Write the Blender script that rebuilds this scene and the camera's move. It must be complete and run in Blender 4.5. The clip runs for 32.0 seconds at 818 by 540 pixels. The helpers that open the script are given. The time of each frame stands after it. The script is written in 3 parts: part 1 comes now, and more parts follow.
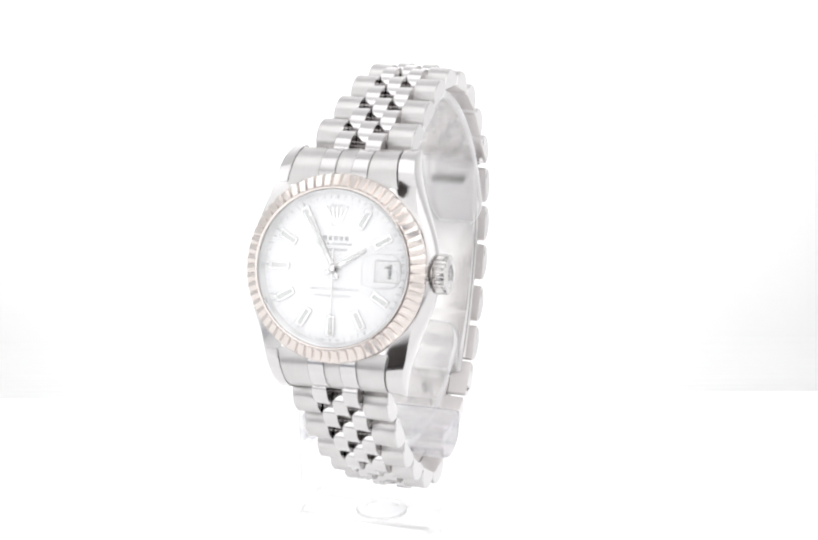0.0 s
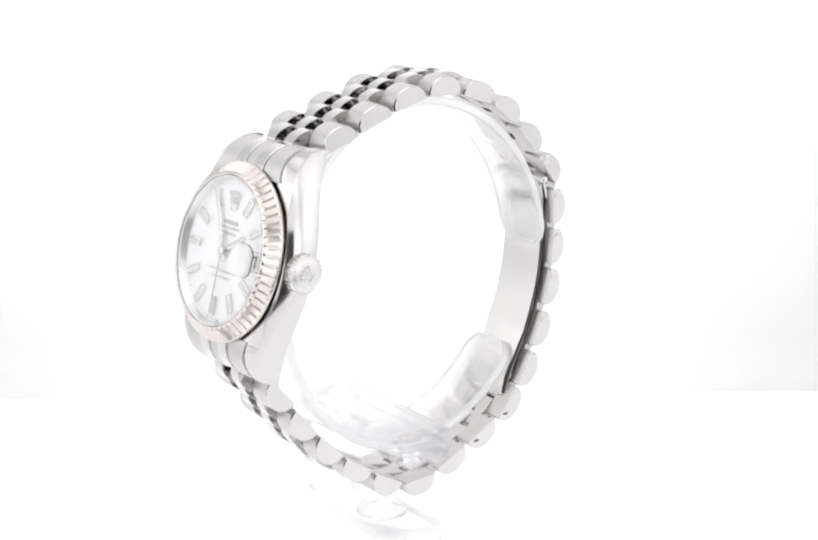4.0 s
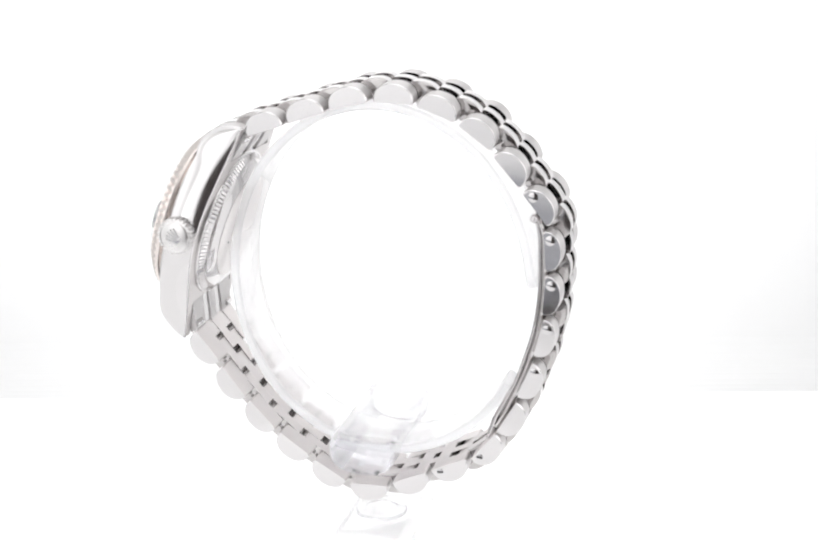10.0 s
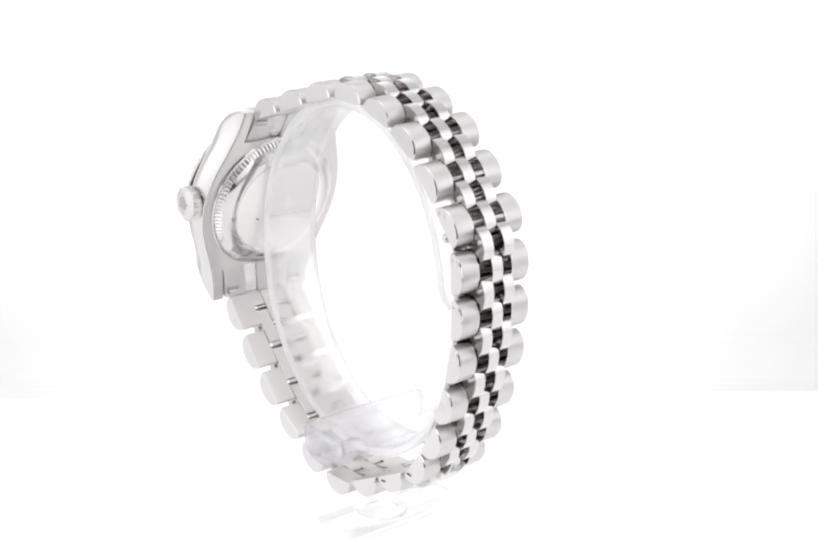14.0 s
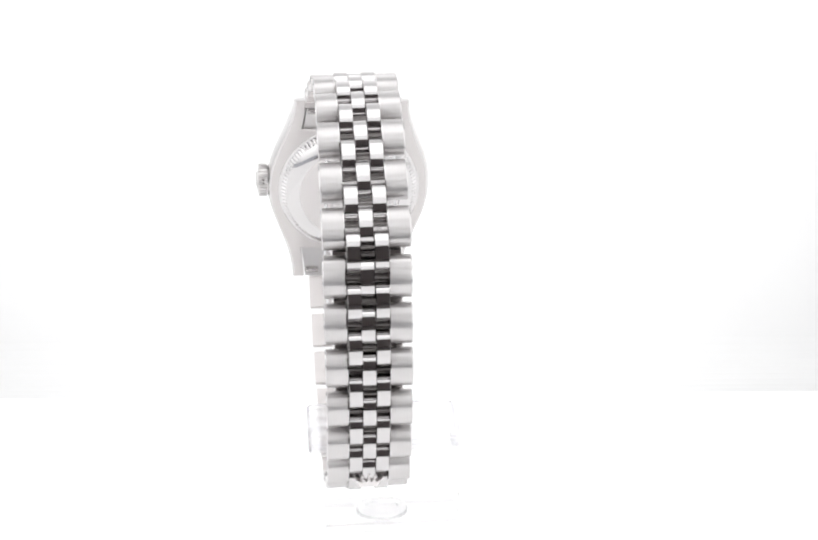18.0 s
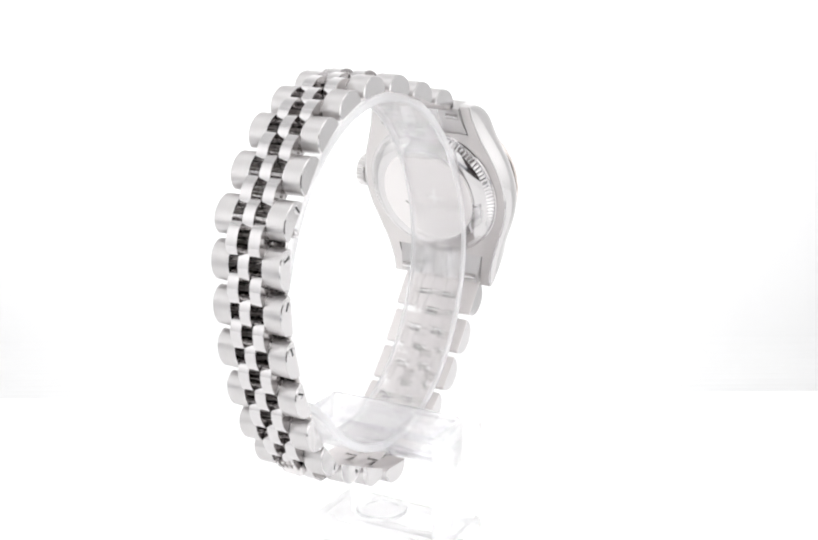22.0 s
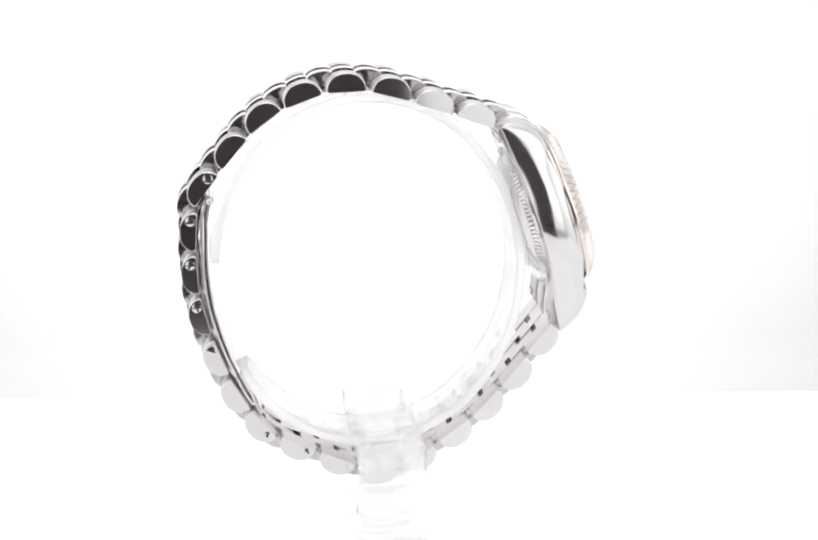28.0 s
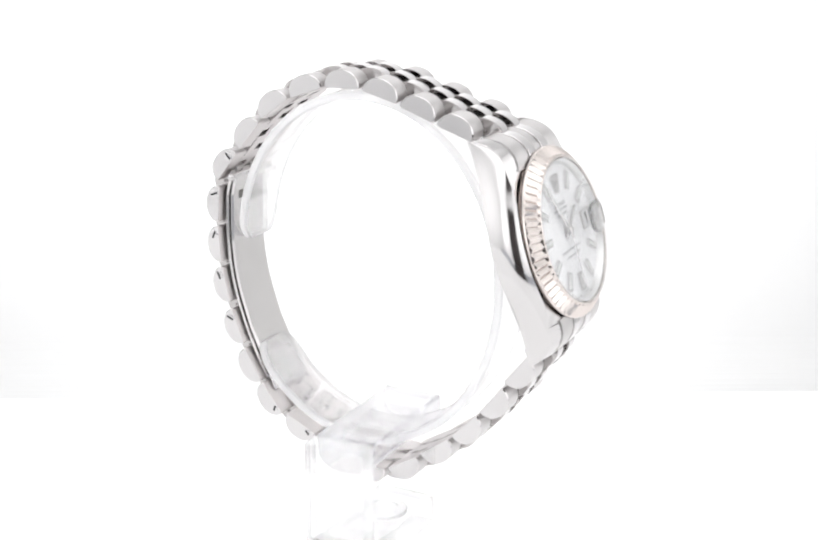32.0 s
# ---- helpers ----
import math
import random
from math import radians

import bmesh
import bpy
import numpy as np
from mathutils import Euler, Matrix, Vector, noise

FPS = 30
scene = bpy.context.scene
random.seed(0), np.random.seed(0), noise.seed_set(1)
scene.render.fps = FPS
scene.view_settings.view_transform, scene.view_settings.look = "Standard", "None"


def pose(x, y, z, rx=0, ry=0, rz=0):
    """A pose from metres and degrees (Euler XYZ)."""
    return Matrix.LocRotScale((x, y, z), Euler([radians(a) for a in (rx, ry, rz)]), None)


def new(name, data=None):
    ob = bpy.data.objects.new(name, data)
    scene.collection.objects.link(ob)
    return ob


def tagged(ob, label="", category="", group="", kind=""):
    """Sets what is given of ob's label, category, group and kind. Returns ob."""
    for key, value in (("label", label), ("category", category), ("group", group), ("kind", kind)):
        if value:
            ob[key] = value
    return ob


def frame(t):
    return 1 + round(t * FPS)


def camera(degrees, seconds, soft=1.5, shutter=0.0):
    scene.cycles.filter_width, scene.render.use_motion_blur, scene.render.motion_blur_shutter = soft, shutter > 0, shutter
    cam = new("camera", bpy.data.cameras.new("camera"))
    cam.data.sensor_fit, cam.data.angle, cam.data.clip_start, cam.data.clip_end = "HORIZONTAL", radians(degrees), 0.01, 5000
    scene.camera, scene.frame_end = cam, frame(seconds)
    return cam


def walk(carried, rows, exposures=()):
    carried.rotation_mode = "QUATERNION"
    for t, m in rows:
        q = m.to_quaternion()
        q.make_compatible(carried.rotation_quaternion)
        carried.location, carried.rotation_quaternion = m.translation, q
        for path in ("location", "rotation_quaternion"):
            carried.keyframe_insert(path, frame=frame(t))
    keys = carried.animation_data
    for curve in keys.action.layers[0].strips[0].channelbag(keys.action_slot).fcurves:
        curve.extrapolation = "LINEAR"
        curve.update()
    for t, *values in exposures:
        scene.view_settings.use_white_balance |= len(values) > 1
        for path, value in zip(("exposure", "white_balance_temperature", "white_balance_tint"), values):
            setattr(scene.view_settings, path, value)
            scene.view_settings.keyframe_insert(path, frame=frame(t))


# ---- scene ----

# ---------------------------------------------------------------- camera
FOV = 29.77
CAM_D, CAM_H = 0.265, 0.13388
cam = camera(FOV, 32.0, soft=2.2)
CAM_POSE = pose(0, -CAM_D, CAM_H, 90 - 17.005, 0, -1.14) @ pose(0, 0, 0, 0, 0, -0.126)
walk(cam, [(0, CAM_POSE), (32, CAM_POSE)], exposures=[(0, 0.19), (32, 0.19)])

# the turntable: angle of the watch at the start and its speed, degrees
TURN_0, TURN_RATE = 18.11, 8.744
X_MID = 0.0
OFF_AXIS, LEAN, SKEW = 4.08, 0.5, -0.7   # the watch's middle plane, mm off the turntable's axis, its lean and its turn on the stand in degrees

# ---------------------------------------------------------------- world
world = bpy.data.worlds.new("room_world")
scene.world = world
world.use_nodes = True
world.node_tree.nodes["Background"].inputs[0].default_value = (0.9, 0.82, 0.8, 1)
world.node_tree.nodes["Background"].inputs[1].default_value = 0.02

PANEL = (0.247, 0.78)  # glow put into the tent's fabric, far from and near to a chosen spot
FRONT = (0.55, 1.35)  # its front, with two bright spots added beside the slot to whiten the dial
SIDES = (0.30, 1.00)  # its two sides, each with one added bright spot
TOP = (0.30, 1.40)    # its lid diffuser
BASE = 0.36          # glow of the shadowless light table below


# ---------------------------------------------------------------- materials
def nodes_of(name):
    m = bpy.data.materials.new(name)
    m.use_nodes = True
    return m, m.node_tree.nodes, m.node_tree.links, m.node_tree.nodes["Principled BSDF"]


def noise_node(n, l, scale, detail=3.0, stretch=(1, 1, 1)):
    co = n.new("ShaderNodeTexCoord")
    mp = n.new("ShaderNodeMapping")
    mp.inputs["Scale"].default_value = stretch
    tx = n.new("ShaderNodeTexNoise")
    tx.inputs["Scale"].default_value = scale
    tx.inputs["Detail"].default_value = detail
    l.new(co.outputs["Object"], mp.inputs["Vector"])
    l.new(mp.outputs["Vector"], tx.inputs["Vector"])
    return tx


def ramp(n, l, fac, lo, hi, a=0.3, b=0.7):
    r = n.new("ShaderNodeMapRange")
    r.inputs["From Min"].default_value, r.inputs["From Max"].default_value = a, b
    r.inputs["To Min"].default_value, r.inputs["To Max"].default_value = lo, hi
    l.new(fac, r.inputs["Value"])
    return r.outputs["Result"]


def metal(name, color, rough, spread=0.04):
    """Metal with smudges."""
    m, n, l, p = nodes_of(name)
    p.inputs["Metallic"].default_value = 1.0
    p.inputs["Base Color"].default_value = (*color, 1)
    sm = noise_node(n, l, 260.0, 4.0)
    l.new(ramp(n, l, sm.outputs["Fac"], max(0.02, rough - spread), rough + spread), p.inputs["Roughness"])
    return m


def brushed(name, color, rough, aniso):
    """Steel with fine parallel brushing round the x axis, which spreads reflections along x."""
    m, n, l, p = nodes_of(name)
    p.inputs["Metallic"].default_value = 1.0
    p.inputs["Anisotropic"].default_value = aniso
    p.inputs["Anisotropic Rotation"].default_value = 0.25
    tg = n.new("ShaderNodeTangent")
    tg.direction_type, tg.axis = "RADIAL", "X"
    l.new(tg.outputs["Tangent"], p.inputs["Tangent"])
    g = noise_node(n, l, 14000.0, 2.0, (1.0, 0.03, 0.03))
    sm = noise_node(n, l, 260.0, 4.0)
    mix = n.new("ShaderNodeMix")
    mix.data_type = "RGBA"
    mix.inputs["A"].default_value = (*[c * 0.93 for c in color], 1)
    mix.inputs["B"].default_value = (*[c * 1.06 for c in color], 1)
    l.new(g.outputs["Fac"], mix.inputs["Factor"])
    l.new(mix.outputs["Result"], p.inputs["Base Color"])
    l.new(ramp(n, l, sm.outputs["Fac"], rough - 0.04, rough + 0.04), p.inputs["Roughness"])
    return m


def plain(name, color, rough=0.5, metallic=0.0, emit=0.0, vary=0.03, scale=60.0):
    m, n, l, p = nodes_of(name)
    p.inputs["Roughness"].default_value = rough
    p.inputs["Metallic"].default_value = metallic
    tx = noise_node(n, l, scale, 4.0)
    mix = n.new("ShaderNodeMix")
    mix.data_type = "RGBA"
    mix.inputs["A"].default_value = (*[c * (1 - vary) for c in color], 1)
    mix.inputs["B"].default_value = (*[min(1, c * (1 + vary)) for c in color], 1)
    l.new(tx.outputs["Fac"], mix.inputs["Factor"])
    l.new(mix.outputs["Result"], p.inputs["Base Color"])
    if emit:
        p.inputs["Emission Color"].default_value = (1, 1, 1, 1)
        p.inputs["Emission Strength"].default_value = emit
    return m


def spot_glow(name, color, low, high, centre, reach, second=None):
    """White fabric whose own glow, fading from one or two spots (mm), replaces lamps."""
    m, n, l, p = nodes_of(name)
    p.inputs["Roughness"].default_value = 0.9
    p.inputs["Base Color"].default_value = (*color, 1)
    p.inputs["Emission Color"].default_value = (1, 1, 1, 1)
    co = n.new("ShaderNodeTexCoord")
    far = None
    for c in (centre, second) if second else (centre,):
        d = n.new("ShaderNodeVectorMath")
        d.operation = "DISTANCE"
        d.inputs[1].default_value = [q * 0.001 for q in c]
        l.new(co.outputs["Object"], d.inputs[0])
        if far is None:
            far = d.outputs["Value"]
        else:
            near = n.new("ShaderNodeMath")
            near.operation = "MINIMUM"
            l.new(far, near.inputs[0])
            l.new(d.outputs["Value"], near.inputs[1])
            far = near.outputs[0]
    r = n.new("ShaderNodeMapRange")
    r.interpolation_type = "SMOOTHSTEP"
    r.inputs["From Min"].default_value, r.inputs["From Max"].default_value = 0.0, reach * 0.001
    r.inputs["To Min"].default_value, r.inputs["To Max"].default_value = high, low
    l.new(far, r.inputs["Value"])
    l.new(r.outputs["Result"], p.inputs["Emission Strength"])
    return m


def acrylic(name, solid, milk, rough=0.03, tint=(0.97, 0.97, 0.985)):
    """Clear plastic: solid is the share of refracting body, milk that of white haze painted in for light caught inside,
    the rest is seen straight through.
    """
    m, n, l, p = nodes_of(name)
    p.inputs["Transmission Weight"].default_value = 1.0
    p.inputs["Base Color"].default_value = (*[min(1, q + 0.03) for q in tint], 1)
    p.inputs["IOR"].default_value = 1.49
    p.inputs["Roughness"].default_value = rough
    tr = n.new("ShaderNodeBsdfTransparent")
    mx = n.new("ShaderNodeMixShader")
    mx.inputs["Fac"].default_value = solid
    l.new(tr.outputs["BSDF"], mx.inputs[1])
    l.new(p.outputs["BSDF"], mx.inputs[2])
    df = n.new("ShaderNodeBsdfDiffuse")
    df.inputs["Color"].default_value = (*tint, 1)
    tl = n.new("ShaderNodeBsdfTranslucent")
    tl.inputs["Color"].default_value = (*tint, 1)
    half = n.new("ShaderNodeMixShader")
    l.new(df.outputs["BSDF"], half.inputs[1])
    l.new(tl.outputs["BSDF"], half.inputs[2])
    mk = n.new("ShaderNodeMixShader")
    mk.inputs["Fac"].default_value = milk
    l.new(mx.outputs["Shader"], mk.inputs[1])
    l.new(half.outputs["Shader"], mk.inputs[2])
    l.new(mk.outputs["Shader"], n["Material Output"].inputs["Surface"])
    return m


def thin_clear(name, least=0.05, edge=0.6, rough=0.04):
    """A clear sheet: see-through, with gloss that grows towards grazing sight."""
    m, n, l, p = nodes_of(name)
    n.remove(p)
    out = n["Material Output"]
    tr = n.new("ShaderNodeBsdfTransparent")
    gl = n.new("ShaderNodeBsdfGlossy")
    gl.inputs["Roughness"].default_value = rough
    lw = n.new("ShaderNodeLayerWeight")
    pw = n.new("ShaderNodeMath")
    pw.operation = "POWER"
    pw.inputs[1].default_value = 4.0
    l.new(lw.outputs["Facing"], pw.inputs[0])
    fac = ramp(n, l, pw.outputs[0], least, edge, 0.0, 1.0)
    mx = n.new("ShaderNodeMixShader")
    l.new(fac, mx.inputs["Fac"])
    l.new(tr.outputs["BSDF"], mx.inputs[1])
    l.new(gl.outputs["BSDF"], mx.inputs[2])
    l.new(mx.outputs["Shader"], out.inputs["Surface"])
    return m


POLISHED = metal("polished_steel", (0.637, 0.622, 0.624), 0.07, 0.03)
BRUSHED = brushed("brushed_steel", (0.66, 0.643, 0.642), 0.36, 0.98)
MATTE = metal("matte_steel", (0.78, 0.755, 0.75), 0.42, 0.03)
FLAT = metal("inner_flat_steel", (0.72, 0.69, 0.685), 0.48, 0.05)
INNER = metal("inner_steel", (0.24, 0.23, 0.225), 0.22, 0.06)
# steel darkened to carry the shade of the notches and the date window
SHADED_STEEL = metal("shade_grey_steel", (0.42, 0.40, 0.395), 0.3, 0.06)
CLASP = metal("clasp_steel", (0.66, 0.645, 0.64), 0.17, 0.05)
CROWN = metal("crown_steel", (0.68, 0.665, 0.66), 0.3, 0.05)
GOLD = metal("pale_gold", (0.71, 0.652, 0.623), 0.14, 0.04)
CASE_STEEL = metal("case_steel", (0.645, 0.63, 0.63), 0.125, 0.03)
CASE_UNDER = metal("case_under_steel", (0.62, 0.595, 0.59), 0.36, 0.04)
# darkened steels: the shade in the gaps between links, put into the colour
BEAD_SIDE_SHADE = metal("bead_side_shade_steel", (0.50, 0.48, 0.475), 0.14, 0.04)
RECESS_SHADE = metal("recess_shade_steel", (0.24, 0.225, 0.22), 0.38, 0.08)
BATON = metal("baton_steel", (0.70, 0.69, 0.69), 0.2, 0.03)
LUME = plain("lume", (0.70, 0.71, 0.70), 0.6)
PRINT = plain("grey_print", (0.45, 0.45, 0.46), 0.6)
TRACK = plain("pale_print", (0.62, 0.62, 0.63), 0.6)
SLOT = plain("slot_grey", (0.16, 0.155, 0.15), 0.4)
BLACK = plain("black_print", (0.02, 0.02, 0.02), 0.5)
DATE_WHITE = plain("date_white", (0.82, 0.82, 0.83), 0.5)
REHAUT = metal("rehaut_steel", (0.93, 0.93, 0.93), 0.3, 0.04)
CRYSTAL = thin_clear("sapphire", 0.1, 0.7)
LENS = acrylic("lens_glass", 0.92, 0.0, 0.0, (1, 1, 1))
ACRYLIC = acrylic("clear_acrylic", 0.55, 0.06)
# bar whitened with milk in place of light reflected inside it
ACRYLIC_BAR = acrylic("light_haze_acrylic", 0.4, 0.22, 0.02, (0.985, 0.98, 1.0))
ACRYLIC_TOP = acrylic("polished_acrylic", 0.12, 0.02, 0.02, (0.985, 0.98, 1.0))
# grey tint painted on the arrises for the dark lines of refraction
ACRYLIC_REFRACTION = acrylic("acrylic_refraction_line", 0.7, 0.12, 0.1, (0.70, 0.70, 0.75))
ACRYLIC_RING = acrylic("bent_acrylic", 0.45, 0.05, 0.06)
# edge whitened for the light that gathers there within the plastic
ACRYLIC_EDGE_GLOW = acrylic("acrylic_edge_glow", 0.60, 0.48, 0.15)
# bright spots sit in the fabric's own emission; no lamps are built
FABRIC = spot_glow("tent_fabric", (0.45, 0.45, 0.452), *PANEL, (0, 104, 85), 180)
WEST_FABRIC = spot_glow("west_fabric", (0.50, 0.50, 0.503), *SIDES, (-300, -20, 190), 290)
EAST_FABRIC = spot_glow("east_fabric", (0.50, 0.50, 0.503), *SIDES, (300, -20, 190), 290)
FRONT_FABRIC = spot_glow("front_fabric", (0.50, 0.50, 0.503), *FRONT, (-190, -248, 150), 190, (190, -248, 150))
LID = spot_glow("lid_diffuser", (0.50, 0.50, 0.50), *TOP, (0, -50, 420), 320)
PAPER = plain("light_table", (0.66, 0.66, 0.663), 0.6, 0, BASE, 0.01, 30)
PLATTER = plain("white_platter", (0.70, 0.70, 0.703), 0.4, 0, BASE, 0.008, 40)
APRON = plain("apron_paper", (0.42, 0.43, 0.46), 0.8, 0, 0, 0.02, 30)
DARK = plain("dark_wall", (0.44, 0.395, 0.395), 0.9)
TABLE = plain("dark_table", (0.085, 0.074, 0.074), 0.6)


def sun_dial():
    """Silver dial with fine rays from its middle."""
    m, n, l, p = nodes_of("silver_dial")
    p.inputs["Metallic"].default_value = 0.18
    p.inputs["Roughness"].default_value = 0.42
    co = n.new("ShaderNodeTexCoord")
    gr = n.new("ShaderNodeTexGradient")
    gr.gradient_type = "RADIAL"
    l.new(co.outputs["Object"], gr.inputs["Vector"])
    mul = n.new("ShaderNodeMath")
    mul.operation = "MULTIPLY"
    mul.inputs[1].default_value = 420.0
    l.new(gr.outputs["Color"], mul.inputs[0])
    tx = n.new("ShaderNodeTexNoise")
    tx.noise_dimensions = "1D"
    tx.inputs["Scale"].default_value = 1.0
    l.new(mul.outputs[0], tx.inputs["W"])
    mix = n.new("ShaderNodeMix")
    mix.data_type = "RGBA"
    mix.inputs["A"].default_value = (0.93, 0.93, 0.945, 1)
    mix.inputs["B"].default_value = (0.96, 0.96, 0.975, 1)
    l.new(tx.outputs["Fac"], mix.inputs["Factor"])
    l.new(mix.outputs["Result"], p.inputs["Base Color"])
    return m


DIAL = sun_dial()

# ---------------------------------------------------------------- helpers
MM = 0.001


def put(name, bm, materials, parent=None, label="", smooth=30, m=None):
    """Links a bmesh, drawn in millimetres, as one mesh object."""
    bmesh.ops.scale(bm, vec=(MM, MM, MM), verts=bm.verts)
    bmesh.ops.recalc_face_normals(bm, faces=bm.faces)
    me = bpy.data.meshes.new(name)
    bm.to_mesh(me)
    bm.free()
    for mat in materials if isinstance(materials, (list, tuple)) else [materials]:
        me.materials.append(mat)
    if smooth:
        me.shade_smooth()
        me.set_sharp_from_angle(angle=radians(smooth))
    ob = new(name, me)
    if parent:
        ob.parent = parent
    if m is not None:
        ob.matrix_basis = m
    if label:
        tagged(ob, label)
    return ob


def again(name, mesh, parent, m, label=""):
    ob = new(name, mesh)
    ob.parent = parent
    ob.matrix_basis = m
    if label:
        tagged(ob, label)
    return ob


def loft(bm, rings, close=True, caps=True, mat=0):
    """Skins a list of rings of points."""
    vs = [[bm.verts.new(p) for p in r] for r in rings]
    for a, b in zip(vs, vs[1:]):
        k = len(a)
        for i in range(k if close else k - 1):
            j = (i + 1) % k
            bm.faces.new((a[i], a[j], b[j], b[i])).material_index = mat
    if caps:
        bm.faces.new(vs[0][::-1]).material_index = mat
        bm.faces.new(vs[-1]).material_index = mat
    return vs


def revolve(bm, profile, segments=96, caps=True, mat=0):
    """Turns (radius, height) points about z."""
    rings = [[(r * math.cos(2 * math.pi * i / segments), r * math.sin(2 * math.pi * i / segments), h)
              for i in range(segments)] for r, h in profile]
    return loft(bm, rings, True, caps, mat)


def box(bm, x0, x1, y0, y1, z0, z1, bevel=0.0, seg=2):
    s = bmesh.ops.create_cube(bm, size=1.0)["verts"]
    for v in s:
        v.co = (x0 if v.co.x < 0 else x1, y0 if v.co.y < 0 else y1, z0 if v.co.z < 0 else z1)
    if bevel:
        es = {e for v in s for e in v.link_edges}
        bmesh.ops.bevel(bm, geom=list(es), offset=bevel, segments=seg, profile=0.7, affect="EDGES")


def mat4(origin, ex, ey, ez):
    """A pose with its origin in millimetres and three axes."""
    m = Matrix((ex, ey, ez)).transposed().to_4x4()
    m.translation = Vector(origin) * MM
    return m


# ---------------------------------------------------------------- the light tent and the table
def wall(name, bm, mat, label, category="tent wall"):
    return tagged(put(name, bm, mat, None, "", 0), label, category, "", "structure")


def tent():
    """Box of white fabric that glows by itself, open towards the camera through a slot in its front."""
    X, YF, YB, H, T = 300.0, -248.0, 104.0, 420.0, 6.0
    b = bmesh.new(); box(b, -X - T, -X, YF, YB, -8, H); wall("wall_west", b, WEST_FABRIC, "glowing white fabric side of the light tent")
    b = bmesh.new(); box(b, X, X + T, YF, YB, -8, H); wall("wall_east", b, EAST_FABRIC, "glowing white fabric side of the light tent")
    b = bmesh.new(); box(b, -X - T, X + T, YB, YB + T, -8, H); wall("wall_north", b, FABRIC, "glowing white fabric back of the light tent")
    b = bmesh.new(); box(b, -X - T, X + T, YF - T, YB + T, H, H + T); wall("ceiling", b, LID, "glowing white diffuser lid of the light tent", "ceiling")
    b = bmesh.new()
    arc = [(YB - 12 + 12 * math.sin(radians(a)), 4.2 - 12 * math.cos(radians(a))) for a in range(0, 91, 9)]
    loft(b, [[(x, y, z) for y, z in arc + [(YB - 0.3, -7.6)]] for x in (-X + 0.5, X - 0.5)])
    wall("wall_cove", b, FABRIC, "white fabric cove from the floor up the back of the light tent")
    # front curtain with the camera's slot
    w, top = 70.0, 235.0
    b = bmesh.new()
    box(b, -X - T, -w, YF - T, YF, -8, H)
    box(b, w, X + T, YF - T, YF, -8, H)
    box(b, -w, w, YF - T, YF, top, H)
    wall("wall_south", b, FRONT_FABRIC, "glowing white fabric front of the light tent with a slot")
    b = bmesh.new()
    box(b, -X - T, X + T, -156, YB + T, -14, -8)
    wall("floor", b, PAPER, "glowing white light-table floor of the light tent", "floor")
    b = bmesh.new()
    box(b, -X - T, -w, YF - T, -156.5, -14, -8.5)
    box(b, w, X + T, YF - T, -156.5, -14, -8.5)
    wall("floor_apron", b, APRON, "plain pale paper on the table before the light table", "floor")
    # the dim room round the tent
    R, HR = 900.0, 900.0
    b = bmesh.new(); box(b, -R, R, -R - 20, -R, -700, HR); wall("wall_room_south", b, DARK, "dark plain wall of the dim room", "wall")
    b = bmesh.new(); box(b, -R, R, R, R + 20, -700, HR); wall("wall_room_north", b, DARK, "dark plain wall of the dim room", "wall")
    b = bmesh.new(); box(b, -R - 20, -R, -R, R, -700, HR); wall("wall_room_west", b, DARK, "dark plain wall of the dim room", "wall")
    b = bmesh.new(); box(b, R, R + 20, -R, R, -700, HR); wall("wall_room_east", b, DARK, "dark plain wall of the dim room", "wall")
    b = bmesh.new(); box(b, -R, R, -R, R, HR, HR + 20); wall("ceiling_room", b, DARK, "dark plain ceiling of the dim room", "ceiling")
    b = bmesh.new(); box(b, -R, R, -R, R, -720, -700); wall("floor_room", b, DARK, "dark plain floor of the dim room", "floor")
    b = bmesh.new(); box(b, -420, 420, -330, 300, -54, -14.2, 3); wall("table", b, TABLE, "dark table that carries the light tent", "table")


def turntable():
    t = tagged(new("turntable"), "white translucent round turntable platter on the light table", "turntable")
    b = bmesh.new()
    revolve(b, [(30, -1.2), (76.5, -1.2), (77.5, -0.9), (78, -0.5), (77.6, -0.1), (76.8, 0), (30, 0)], 128)
    put("platter", b, PLATTER, t, "", 40)
    b = bmesh.new()
    revolve(b, [(60, -8), (60, -1.25), (10, -1.25)], 96)
    put("foot", b, PLATTER, t, "", 40)
    return t


tent()
TURNTABLE = turntable()

# ---------------------------------------------------------------- the clear display stand
RING_C, RING_A, RING_B = (2.2, 53.0), 26.4, 30.8


